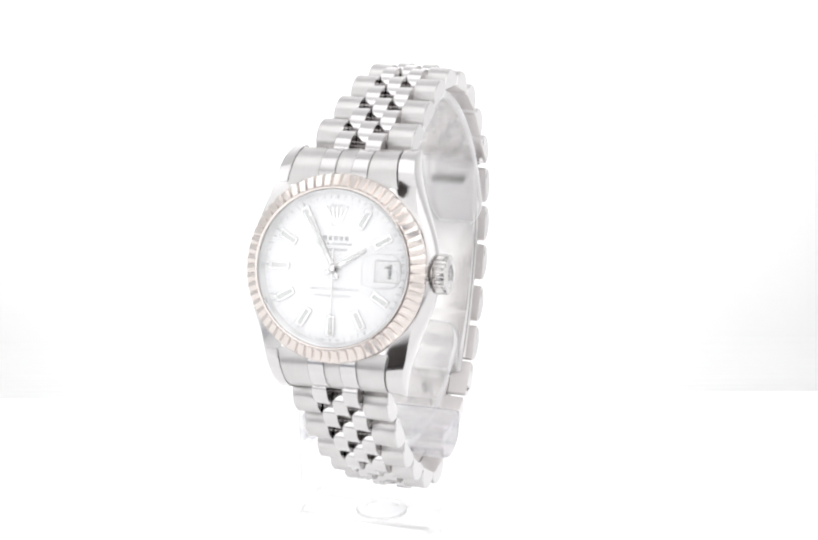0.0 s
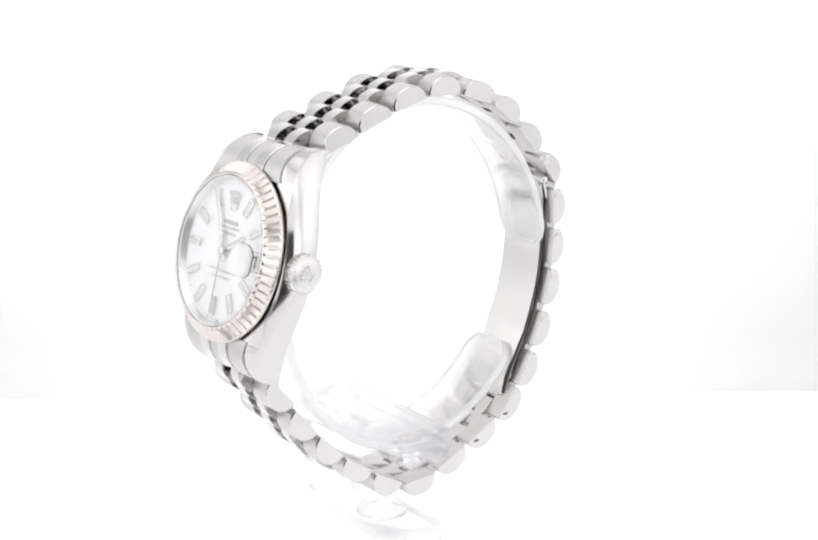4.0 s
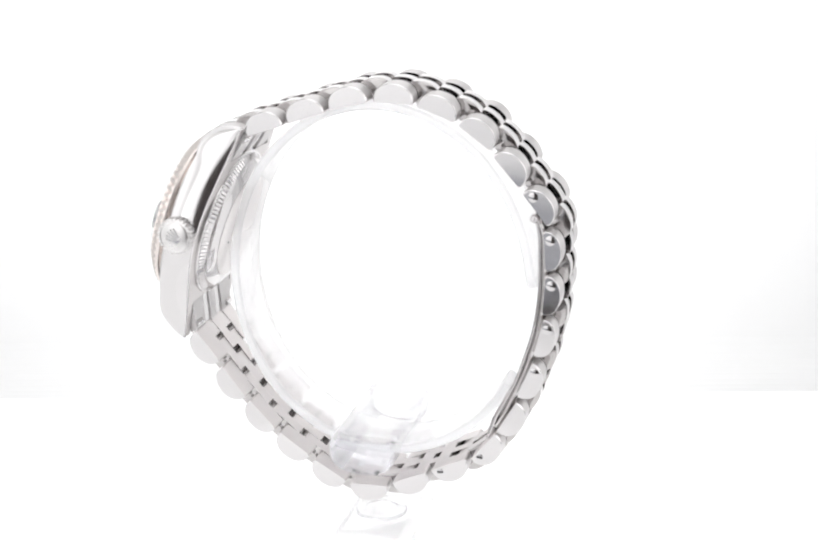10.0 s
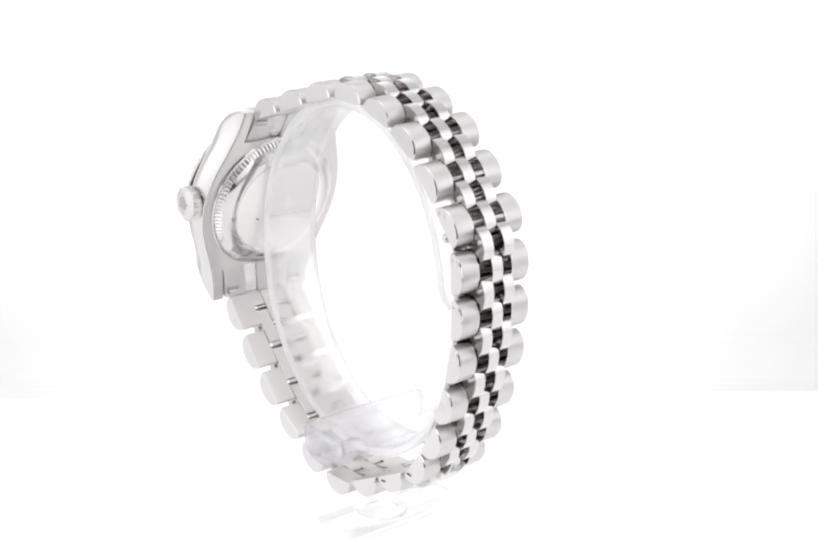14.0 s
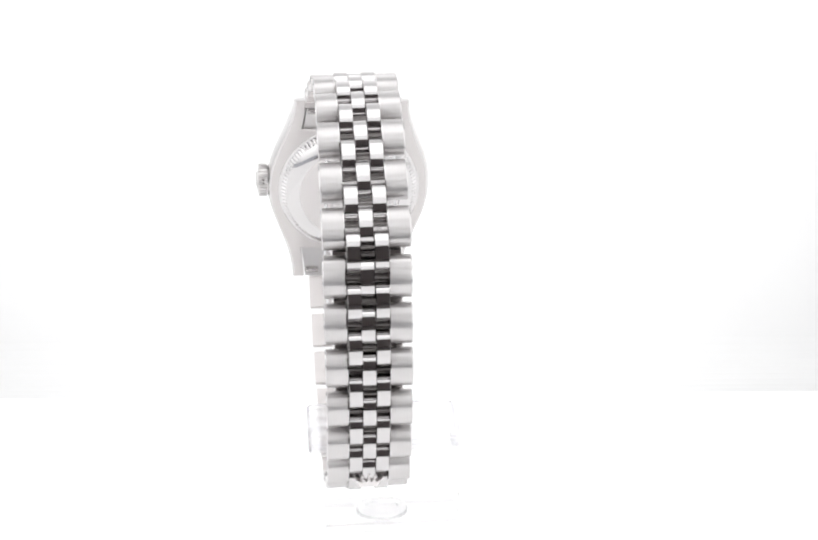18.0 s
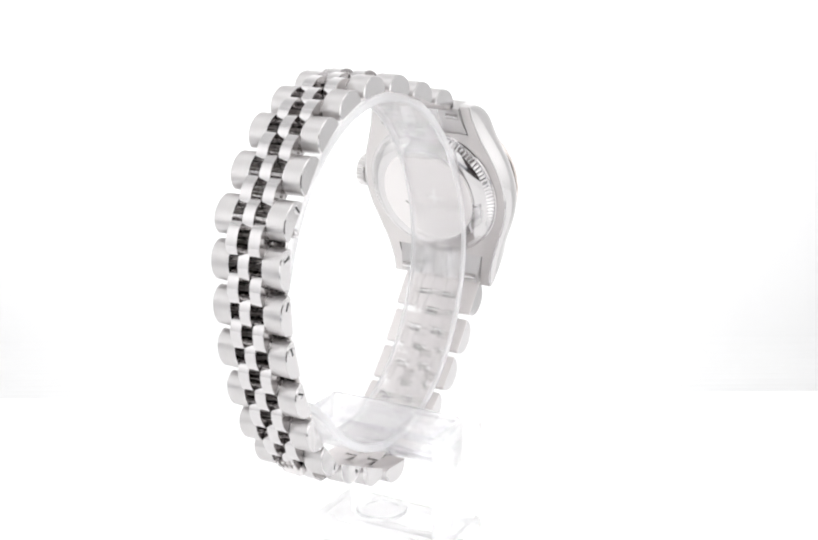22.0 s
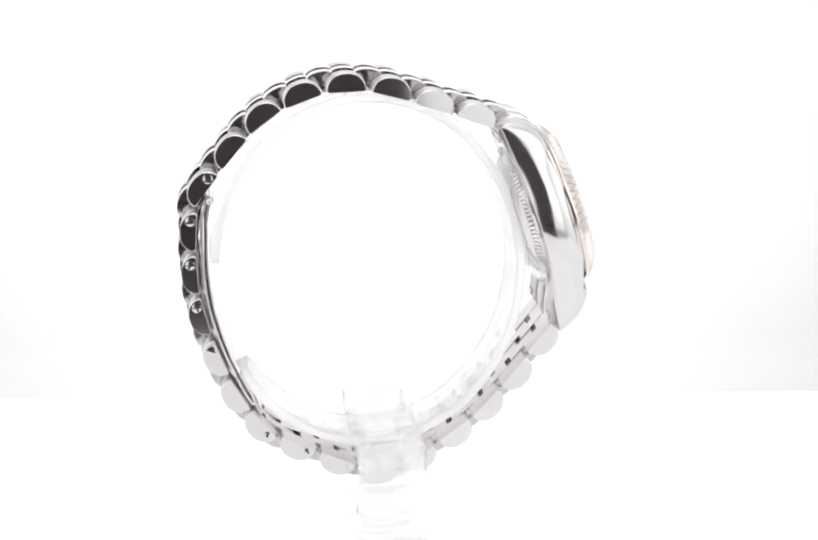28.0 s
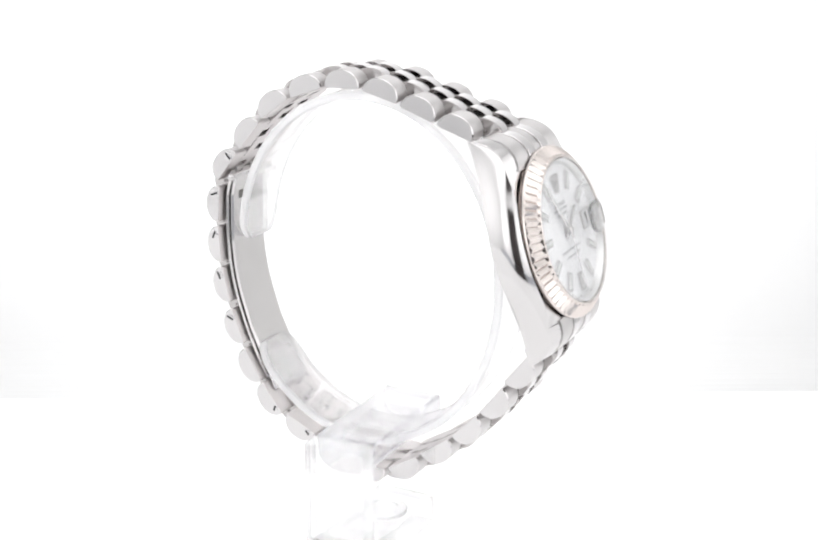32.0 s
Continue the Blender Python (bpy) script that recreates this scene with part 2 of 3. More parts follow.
def strip(path, half, thick, bm, round_ends=False, centre=None, soft=0.2):
    """A bent strip along (y, z) points, thickness to the path's left; faces on its two edges take slot 1."""
    rings = []
    k = len(path)
    for i, (y, z) in enumerate(path):
        a, c = path[max(0, i - 1)], path[min(k - 1, i + 1)]
        d = Vector((c[0] - a[0], c[1] - a[1])).normalized()
        th = thick[i] if isinstance(thick, list) else thick
        nrm = Vector((-d.y, d.x)) * th
        e = soft * th
        w = half
        if round_ends:
            w -= (2.2, 0.9, 0.25)[min(i, k - 1 - i)] if min(i, k - 1 - i) < 3 else 0
        m = centre[i] if centre else 0.0
        xa, xb = m - w, m + w
        rings.append([(xa + e, y, z), (xb - e, y, z), (xb, y + nrm.x * soft, z + nrm.y * soft), (xb, y + nrm.x * (1 - soft), z + nrm.y * (1 - soft)),
                      (xb - e, y + nrm.x, z + nrm.y), (xa + e, y + nrm.x, z + nrm.y), (xa, y + nrm.x * (1 - soft), z + nrm.y * (1 - soft)),
                      (xa, y + nrm.x * soft, z + nrm.y * soft)])
    loft(bm, rings)
    bm.normal_update()
    for f in bm.faces:
        if abs(f.normal.x) > 0.3 or len(f.verts) > 4:
            f.material_index = 1


def display_stand():
    s = tagged(new("display_stand"), "clear acrylic C-shaped watch stand on the turntable", "watch stand")
    # the C-ring, open towards the clasp
    path, mid = [], []
    for i in range(121):
        deg = 3 + (326 - 3) * i / 120
        a = radians(deg)
        path.append((RING_C[0] + RING_A * math.cos(a), RING_C[1] + RING_B * math.sin(a)))
        # the free ends spring a little sideways
        mid.append(float(np.interp(deg, (0, 90, 180, 270, 330), (6.0, 3.4, 1.4, 1.6, 2.8))))
    b = bmesh.new()
    strip(path[::-1], 5.75, 1.7, b, True, mid[::-1])
    put("ring", b, [ACRYLIC_RING, ACRYLIC_EDGE_GLOW], s, "clear bent acrylic strip")
    # the arm: a bar with a rounded underside, a shallow step along its flanks and bevelled arrises
    prof = [(-5.9, 24.7), (-5.5, 25.2), (5.5, 25.2), (5.9, 24.7), (5.9, 22.3), (5.7, 22.0)]
    prof += [(5.9 * math.cos(radians(a)), 21.9 + 3.5 * math.sin(radians(a))) for a in range(-8, -176, -12)] + [(-5.7, 22.0), (-5.9, 22.3)]
    b = bmesh.new()
    xs = ((-13.8, 0.94), (-13.2, 1), (13.1, 1), (13.6, 0.93))
    loft(b, [[(x, y * k, 22 + (z - 22) * k) for y, z in prof] for x, k in xs])
    b.normal_update()
    for f in b.faces:
        c = f.calc_center_median()
        if 13.1 < abs(c.x) < 13.75 or len(f.verts) == 4 and (abs(abs(c.y) - 5.8) < 0.15 and c.z < 22.2 or 24.7 < c.z < 25.1 and abs(c.y) > 5.6):
            f.material_index = 1
        elif f.normal.z > 0.9:
            f.material_index = 2
    put("arm", b, [ACRYLIC_BAR, ACRYLIC_REFRACTION, ACRYLIC_TOP], s, "clear acrylic bar with a rounded underside")
    b = bmesh.new(); box(b, -18.2, -13.9, -6, 6, 5.6, 25, 0.8)
    put("post", b, ACRYLIC, s)
    b = bmesh.new(); box(b, -18.2, 10.6, -6, 6, 0.05, 5.5, 0.7)
    put("base", b, ACRYLIC, s)
    b = bmesh.new()
    revolve(b, [(4.9, 5.52), (4.9, 5.9), (4.6, 6.1), (3.2, 6.1), (3.0, 5.8), (2.2, 5.8)], 48)
    put("boss", b, ACRYLIC, s, "round clear boss")
    for o in s.children:
        o.visible_shadow = False
    return s


STAND = display_stand()

# ---------------------------------------------------------------- the wristwatch
WATCH = tagged(new("wristwatch"), "steel wristwatch with fluted gold bezel and silver dial on clear stand", "wristwatch")

# case axes: across (3 o'clock), up (12 o'clock), out of the dial
UP = Vector((0, 0.291, 0.957)).normalized()
OUT = Vector((0, -0.957, 0.291)).normalized()
SIDE = Vector((1, 0, 0))
CASE_AT = (0.0, -33.50, 63.27)
CASE = mat4(CASE_AT, SIDE, UP, OUT) @ Matrix.Rotation(radians(2.0), 4, "Z")


def case_half(u):
    """Half width of the case: a round body that runs over a hollow curve into the lugs."""
    return 10.45 + 5.5 * math.exp(-(abs(u) / 12.8) ** 2.2)


def case_top(u):
    a = abs(u)
    return -0.55 - 0.2 * (a / 14) ** 2 if a < 14 else -0.75 - 7.0 * (1 - math.sqrt(max(0.0, 1 - ((a - 14) / 5.8) ** 2)))


def case_bottom(u):
    return -6.35 - 1.35 * (abs(u) / 19.8) ** 2


def lug_ring(u, xi, sgn):
    """Section of a lug (or a flank of the case) from xi to its outer side."""
    w, t, bo = case_half(u), case_top(u), case_bottom(u)
    t = max(t, bo + 0.4)
    h = t - bo
    pts = [(xi, bo), (xi, t)]
    # barrel-shaped flank at the middle; towards the lugs a tilted top facet, a crisp arris and a flat flank
    lug = min(1.0, max(0.0, (abs(u) - 8.0) / 7.0))
    lug = lug * lug * (3 - 2 * lug)
    drop = min(0.12 + 0.85 * lug, 0.3 * h)
    crest = min(1.2 * (1 - lug) + 0.22 * lug, 0.2 * h)
    bulge = min(0.5, 0.1 * h) * (1 - 0.7 * (abs(u) / 19.8) ** 3)
    edge = w - crest - 0.04
    start = min(max(xi + 0.02, math.sqrt(max(0.0, 14.3 ** 2 - u * u))), edge - 0.2)
    for q in range(6):
        k = q / 5
        pts.append((start + (edge - start) * k, t - drop * k ** 1.1))
    for i in range(1, 19):
        k = i / 18
        out = crest * (1 - k / 0.5) ** 2.2 if k < 0.5 else bulge * ((k - 0.5) / 0.5) ** 2
        pts.append((max(xi + 0.15, w - out), t - drop - (h - drop - 0.12) * k))
    pts.append((max(xi + 0.1, w - bulge - 0.35), bo))
    return [(sgn * x, u, z) for x, z in pts]


def flank(u, sgn):
    """Half of the case's section, from the middle over the flank to the middle."""
    r = lug_ring(u, 8.6, 1)
    t, bo = r[1][2], r[0][2]
    pts = [(0, t), (8.6, t)] + [(x, z) for x, _, z in r[2:]] + [(8.6, bo), (0, bo)]
    return [(sgn * x, u, z) for x, z in pts]


def lug_inside(u):
    """The lug's inner side, which curves away from the end piece towards the bezel."""
    return 8.6 + 0.75 * max(0.0, (19.75 - abs(u)) / 6.35) ** 1.6


def mid_case():
    b = bmesh.new()
    us = [-13.4 + 26.8 * i / 48 for i in range(49)]
    for sgn in (1, -1):
        loft(b, [flank(u, sgn) for u in us], False, False)
        for end in (1, -1):
            lu = [13.4 + (19.75 - 13.4) * (1 - (1 - i / 12) ** 1.6) for i in range(13)]
            vs = loft(b, [lug_ring(end * u, lug_inside(u), sgn) for u in lu], True, False)
            b.faces.new(vs[-1])
    for end in (1, -1):
        u = 13.4 * end
        t, bo = case_top(u), case_bottom(u)
        b.faces.new([b.verts.new(p) for p in ((-8.6, u, bo), (0, u, bo), (8.6, u, bo), (8.6, u, t), (0, u, t), (-8.6, u, t))])
    bmesh.ops.remove_doubles(b, verts=b.verts, dist=1e-4)
    for f in b.faces:
        if all(v.co.z < case_bottom(v.co.y) + 0.05 for v in f.verts):
            f.material_index = 1
    return put("mid_case", b, [CASE_STEEL, CASE_UNDER], WATCH, "polished steel case with curved lugs", 24, CASE)


MID_CASE = mid_case()


def bezel():
    """Fluted ring: radial ridges on a cone."""
    b = bmesh.new()
    N, SUB = 60, 6
    k = N * SUB
    base = [(12.4, -0.55), (14.1, -0.55), (14.1, -0.2), (14.85, -0.16), (14.95, -0.05), (15.0, 0.1), (14.97, 0.3)]
    rings = [[(r * math.cos(2 * math.pi * i / k), r * math.sin(2 * math.pi * i / k), h) for i in range(k)] for r, h in base]
    for r, h, amp in ((14.93, 0.38, 0.0), (14.86, 0.74, 0.38), (14.05, 1.42, 0.6), (13.1, 2.06, 0.5), (12.9, 2.2, 0.0)):
        ring = []
        for i in range(k):
            a = 2 * math.pi * i / k
            ph = abs((i % SUB) / SUB * 2 - 1)
            d = amp * ph
            ring.append(((r - 0.1 * d) * math.cos(a), (r - 0.1 * d) * math.sin(a), h - d))
        rings.append(ring)
    for r, h in ((12.7, 2.26), (12.5, 2.22), (12.4, 1.5)):
        rings.append([(r * math.cos(2 * math.pi * i / k), r * math.sin(2 * math.pi * i / k), h) for i in range(k)])
    rings.append(rings[0])
    loft(b, rings, True, False)
    bmesh.ops.remove_doubles(b, verts=b.verts, dist=1e-5)
    return put("bezel", b, GOLD, WATCH, "fluted pale gold bezel", 18, CASE)


bezel()

DIAL_H = 0.75


def place(x, u, h=0.0, turn=0.0):
    return Matrix.Translation((x * MM, u * MM, h * MM)) @ Matrix.Rotation(radians(turn), 4, "Z")


def lettering(name, words, size, x, u, h, mat, parent, label=""):
    cu = bpy.data.curves.new(name, "FONT")
    cu.body, cu.size, cu.align_x, cu.align_y, cu.extrude = words, size * MM, "CENTER", "CENTER", 0.01 * MM
    tmp = new(name, cu)
    me = bpy.data.meshes.new_from_object(tmp)
    bpy.data.objects.remove(tmp)
    bpy.data.curves.remove(cu)
    me.materials.clear()
    me.materials.append(mat)
    ob = new(name, me)
    ob.parent = parent
    ob.matrix_basis = place(x, u, h)
    if label:
        tagged(ob, label)
    return ob


def dial():
    b = bmesh.new()
    revolve(b, [(12.35, -0.35), (12.35, 0.0)], 96)
    d = put("dial", b, DIAL, WATCH, "silver sunray dial with applied batons", 30, CASE @ place(0, 0, DIAL_H))
    # the inner flange round the dial
    b = bmesh.new()
    rings = [(11.65, 0.02), (11.72, 0.12), (12.2, 1.1), (12.38, 1.15), (12.38, 0.02)]
    revolve(b, rings + rings[:1], 96, False)
    bmesh.ops.remove_doubles(b, verts=b.verts, dist=1e-5)
    put("inner_flange", b, REHAUT, d, "polished ring round the dial", 30)
    # minute track
    b = bmesh.new()
    for i in range(60):
        a = radians(6 * i)
        s, c = math.sin(a), math.cos(a)
        w = 0.10 if i % 5 else 0.16
        r0, r1 = 11.0, 11.58
        vs = [b.verts.new((r * s + q * w * c, r * c - q * w * s, 0.02)) for r, q in ((r0, -1), (r0, 1), (r1, 1), (r1, -1))]
        b.faces.new(vs)
    tagged(put("minute_track", b, TRACK, d, "fine printed minute track", 0), kind="stuff")
    # batons with lume
    b = bmesh.new(); box(b, -0.66, 0.66, -1.6, 1.6, 0.0, 0.45, 0.14)
    proto = put("hour_baton", b, BATON, d, "", 30, place(0, 9.1))
    b = bmesh.new(); box(b, -0.36, 0.36, -1.3, 1.3, 0.44, 0.48, 0.0)
    lume = put("lume_inlay", b, LUME, proto, "pale lume inlay", 0)
    for hh in range(1, 12):
        if hh == 3:
            continue
        a = radians(30 * hh)
        ob = again("hour_baton", proto.data, d, place(9.1 * math.sin(a), 9.1 * math.cos(a), 0, -30 * hh))
        again("lume_inlay", lume.data, ob, Matrix())
    bpy.data.objects.remove(lume)
    bpy.data.objects.remove(proto)
    # applied emblem at twelve: five slim points on a small oval
    b = bmesh.new()
    for i in range(5):
        a = radians((i - 2) * 13)
        tip = (3.3 * math.sin(a) * 1.15, 2.6 * math.cos(a))
        base = ((i - 2) * 0.34, 0.0)
        dx, dy = tip[0] - base[0], tip[1] - base[1]
        ln = math.hypot(dx, dy)
        nx, ny = -dy / ln, dx / ln
        lo = [(base[0] - nx * .2, base[1] - ny * .2), (base[0] + nx * .2, base[1] + ny * .2), (tip[0] + nx * .07, tip[1] + ny * .07), (tip[0] - nx * .07, tip[1] - ny * .07)]
        loft(b, [[(x, y, 0.0) for x, y in lo], [(x, y, 0.28) for x, y in lo]])
        m = Matrix.Translation((*tip, 0.2))
        bmesh.ops.create_icosphere(b, subdivisions=1, radius=0.2, matrix=m)
    for v in revolve(b, [(0.85, 0.0), (0.85, 0.25), (0.6, 0.3)], 20)[0:3]:
        for q in v:
            q.co = (q.co.x, q.co.y * 0.35 - 0.25, q.co.z)
    put("emblem", b, BATON, d, "small applied steel emblem", 20, place(0, 7.3, 0.0))
    # brand lines become plain bars
    b = bmesh.new()
    for i in range(5):
        box(b, -2.15 + i * 0.9, -2.15 + i * 0.9 + 0.62, -0.36, 0.36, 0.0, 0.03)
    put("print_bars", b, PRINT, d, "short grey printed bars", 0, place(0, 4.75, 0.01))
    b = bmesh.new()
    for x0, x1, y in ((-3.1, -0.9, 0.35), (-0.55, 3.1, 0.35), (-2.2, 2.2, -0.55)):
        n = int((x1 - x0) / 0.42)
        for i in range(n):
            box(b, x0 + i * .42, x0 + i * .42 + 0.28, y - 0.22, y + 0.22, 0, 0.03)
    put("print_bars", b, PRINT, d, "thin grey printed bars", 0, place(0, 3.5, 0.01))
    lettering("dial_line", "SUPERLATIVE CHRONOMETER", 0.62, 0, -3.25, 0.03, PRINT, d, "small grey printed line of words")
    lettering("dial_line", "OFFICIALLY CERTIFIED", 0.62, 0, -4.35, 0.03, PRINT, d, "small grey printed line of words")
    lettering("dial_line", "SWISS", 0.5, -1.5, -11.3, 0.03, PRINT, d, "tiny grey printed word")
    lettering("dial_line", "MADE", 0.5, 1.5, -11.3, 0.03, PRINT, d, "tiny grey printed word")
    # date window
    b = bmesh.new()
    box(b, -1.75, 1.75, -1.5, 1.5, 0.0, 0.06)
    w = put("date_window", b, DATE_WHITE, d, "white date disc in a bevelled window", 0, place(8.7, 0, 0.0))
    # frame in darkened steel: the shade at the window's edge as colour
    b = bmesh.new()
    for x0, x1, y0, y1 in ((-1.9, -1.75, -1.62, 1.62), (1.75, 1.9, -1.62, 1.62), (-1.75, 1.75, 1.5, 1.62), (-1.75, 1.75, -1.62, -1.5)):
        box(b, x0, x1, y0, y1, 0, 0.2)
    put("window_frame", b, SHADED_STEEL, w, "thin steel window frame, darkened for the window's shade", 0)
    b = bmesh.new()
    lo = [(-0.12, -1.0), (0.32, -1.0), (0.32, 1.05), (-0.02, 1.05), (-0.62, 0.68), (-0.62, 0.3), (-0.12, 0.55)]
    loft(b, [[(x, y, 0.062) for x, y in lo], [(x, y, 0.085) for x, y in lo]])
    put("date_number", b, BLACK, w, "black date numeral 1", 0, place(0.35, -0.05) @ Matrix.Scale(1.05, 4))
    return d


DIAL_OB = dial()


def pointers():
    """Hour hand near ten minutes to two, the minute hand near eleven, seconds near six."""
    def pointer(name, length, tail, w0, w1, h, ang, mat, label):
        b = bmesh.new()
        lo = [(-w0, -tail), (w0, -tail), (w0, length * .15), (w1, length - w1 * 1.4), (0, length), (-w1, length - w1 * 1.4), (-w0, length * .15)]
        loft(b, [[(x, y, h) for x, y in lo], [(x, y, h + .09) for x, y in lo], [(x * .4, y * .97, h + .16) for x, y in lo]])
        return put(name, b, mat, WATCH, label, 20, CASE @ place(0, 0, DIAL_H, ang))
    hr = pointer("hour_hand", 6.3, 1.6, 0.42, 0.36, 0.30, -58, BATON, "polished steel hour hand")
    b = bmesh.new(); box(b, -0.16, 0.16, 2.2, 5.5, 0.452, 0.478); put("lume_inlay", b, LUME, hr, "", 0)
    mn = pointer("minute_hand", 9.9, 1.8, 0.38, 0.32, 0.55, 28, BATON, "polished steel minute hand")
    b = bmesh.new(); box(b, -0.14, 0.14, 2.6, 9.0, 0.702, 0.728); put("lume_inlay", b, LUME, mn, "", 0)
    pointer("seconds_hand", 10.6, 3.2, 0.10, 0.06, 0.80, 181, BATON, "thin steel seconds hand")
    b = bmesh.new()
    revolve(b, [(0.75, 0.2), (0.75, 1.0), (0.5, 1.12), (0.2, 1.15)], 24)
    put("hub", b, POLISHED, WATCH, "", 30, CASE @ place(0, 0, DIAL_H))


pointers()


def crystal():
    b = bmesh.new()
    revolve(b, [(12.36, 1.3), (12.36, 2.75), (12.2, 2.95), (11.9, 3.03), (6, 3.05), (0.5, 3.05)], 96)
    c = put("crystal", b, CRYSTAL, WATCH, "clear flat sapphire crystal", 30, CASE)
    c.visible_shadow = False
    b = bmesh.new()
    rings = []
    for k, f in enumerate((1.0, 0.99, 0.94, 0.84, 0.66, 0.4, 0.12)):
        h = (0.0, 0.07, 0.14, 0.22, 0.3, 0.34, 0.36)[k]
        rings.append([(f * 3.3 * (abs(math.cos(a)) ** .7) * math.copysign(1, math.cos(a)), f * 2.75 * (abs(math.sin(a)) ** .7) * math.copysign(1, math.sin(a)), h)
                      for a in (2 * math.pi * i / 40 + 0.01 for i in range(40))])
    loft(b, rings)
    q = put("date_lens", b, LENS, c, "small domed magnifying lens over the date", 50, place(8.5, 0, 3.07))
    q.visible_shadow = False


crystal()


def winding_crown():
    """Coin-edged crown at three o'clock, its axis along x."""
    b = bmesh.new()
    N, SUB = 26, 4
    k = N * SUB
    rings = []
    for r, h, amp in ((2.5, 0.0, 0), (2.6, 0.5, 0), (3.15, 0.55, .32), (3.25, 0.8, .32), (3.25, 2.9, .32), (3.1, 3.15, .28), (2.75, 3.25, 0), (2.6, 3.3, 0), (2.45, 3.22, 0), (2.2, 3.4, 0), (1.2, 3.62, 0), (0.2, 3.7, 0)):
        rings.append([((r - amp * (1 if i % SUB in (0, 1) else 0)) * math.cos(2 * math.pi * i / k),
                       (r - amp * (1 if i % SUB in (0, 1) else 0)) * math.sin(2 * math.pi * i / k), h) for i in range(k)])
    loft(b, rings)
    m = CASE @ mat4((15.45, 0.15, -3.4), Vector((0, 0, -1)), Vector((0, 1, 0)), Vector((1, 0, 0))) @ Matrix.Diagonal((1, 1, 0.68, 1))
    c = put("winding_crown", b, CROWN, WATCH, "coin-edged steel winding crown", 25, m)
    b = bmesh.new()
    for i in range(5):
        a = radians((i - 2) * 24)
        p0, p1 = Vector(((i - 2) * .22, -0.7, 0)), Vector((1.55 * math.sin(a), 1.35 * math.cos(a) - .1, 0))
        d = (p1 - p0).normalized() * .14
        nx = Vector((-d.y, d.x, 0))
        lo = [p0 - nx, p0 + nx, p1 + nx * .6, p1 - nx * .6]
        loft(b, [[(q.x, q.y, 3.4) for q in lo], [(q.x, q.y, 3.86) for q in lo]])
        bmesh.ops.create_icosphere(b, subdivisions=1, radius=0.2, matrix=Matrix.Translation((p1.x, p1.y, 3.72)))
    box(b, -0.75, 0.75, -1.15, -0.75, 3.4, 3.8, 0.1)
    put("emblem", b, POLISHED, c, "small raised emblem", 25, Matrix.Rotation(radians(70), 4, "Z"))
    b = bmesh.new()
    revolve(b, [(2.3, -2.0), (2.3, 0.05)], 40)
    put("crown_tube", b, POLISHED, c, "", 30)


winding_crown()


def case_back():
    b = bmesh.new()
    N, SUB = 104, 4
    k = N * SUB
    rings = []
    for r, h, amp in ((13.7, -6.0, 0), (13.7, -6.85, 0), (13.55, -7.0, 0), (13.3, -7.02, 0), (13.2, -7.1, .20), (12.45, -7.85, .20), (12.3, -7.93, 0),
                      (11.8, -8.25, 0), (10.9, -8.62, 0), (10.1, -8.86, 0), (9.8, -8.92, 0), (4, -8.95, 0), (0.3, -8.95, 0)):
        rings.append([((r - amp * (1 if i % SUB in (0, 1) else 0)) * math.cos(2 * math.pi * i / k),
                       (r - amp * (1 if i % SUB in (0, 1) else 0)) * math.sin(2 * math.pi * i / k), h) for i in range(k)])
    loft(b, rings)
    c = put("case_back", b, POLISHED, WATCH, "polished steel case back with a coin edge", 25, CASE)
    b = bmesh.new()
    revolve(b, [(9.6, -8.965), (9.6, -9.0)], 64)
    put("centre_disc", b, MATTE, c, "matte round centre of the case back", 30)
    b = bmesh.new()
    lo = [(4.2, -2.5), (4.7, -2.4), (5.3, -1.9), (4.8, -1.95)]
    loft(b, [[(x, y, -9.002) for x, y in lo], [(x, y, -9.03) for x, y in lo]])
    put("engraved_mark", b, SLOT, c, "small dark engraved mark", 0)
    b = bmesh.new()
    box(b, -3.6, 0.4, -0.1, 0.1, -9.03, -9.002)
    box(b, -1.75, -1.5, -1.2, 1.9, -9.03, -9.002)
    put("engraved_mark", b, REHAUT, c, "fine light cross-shaped scratch", 0)


case_back()

# ---------------------------------------------------------------- the bracelet
# middle of each link's inner flat (y, z) in mm and its heading, from the upper lugs round the clasp to the lower lugs
CHAIN = [(-16.62, 79.98, 19.1), (-9.3, 82.49, 18.6), (-1.91, 84.84, 14.5), (5.72, 85.69, -1.5), (13.01, 84.15, -19.9), (19.62, 80.62, -36.4),
         (25.1, 75.16, -49.3), (30.1, 68.95, -51.5), (32.0, 61.81, -86.1), (32.07, 54.1, -93.4), (31.12, 46.45, -103.2), (28.8, 38.59, -111.4),
         (25.66, 31.39, -120.2), (21.56, 25.39, -128.5), (15.31, 21.3, -155.0), (8.09, 17.98, -156.0), (0.7, 15.84, -178.5), (-6.36, 17.99, 150.0),
         (-12.99, 22.5, 145.0), (-18.85, 27.6, 134.0), (-24.07, 33.56, 129.0), (-28.75, 40.07, 129.0)]


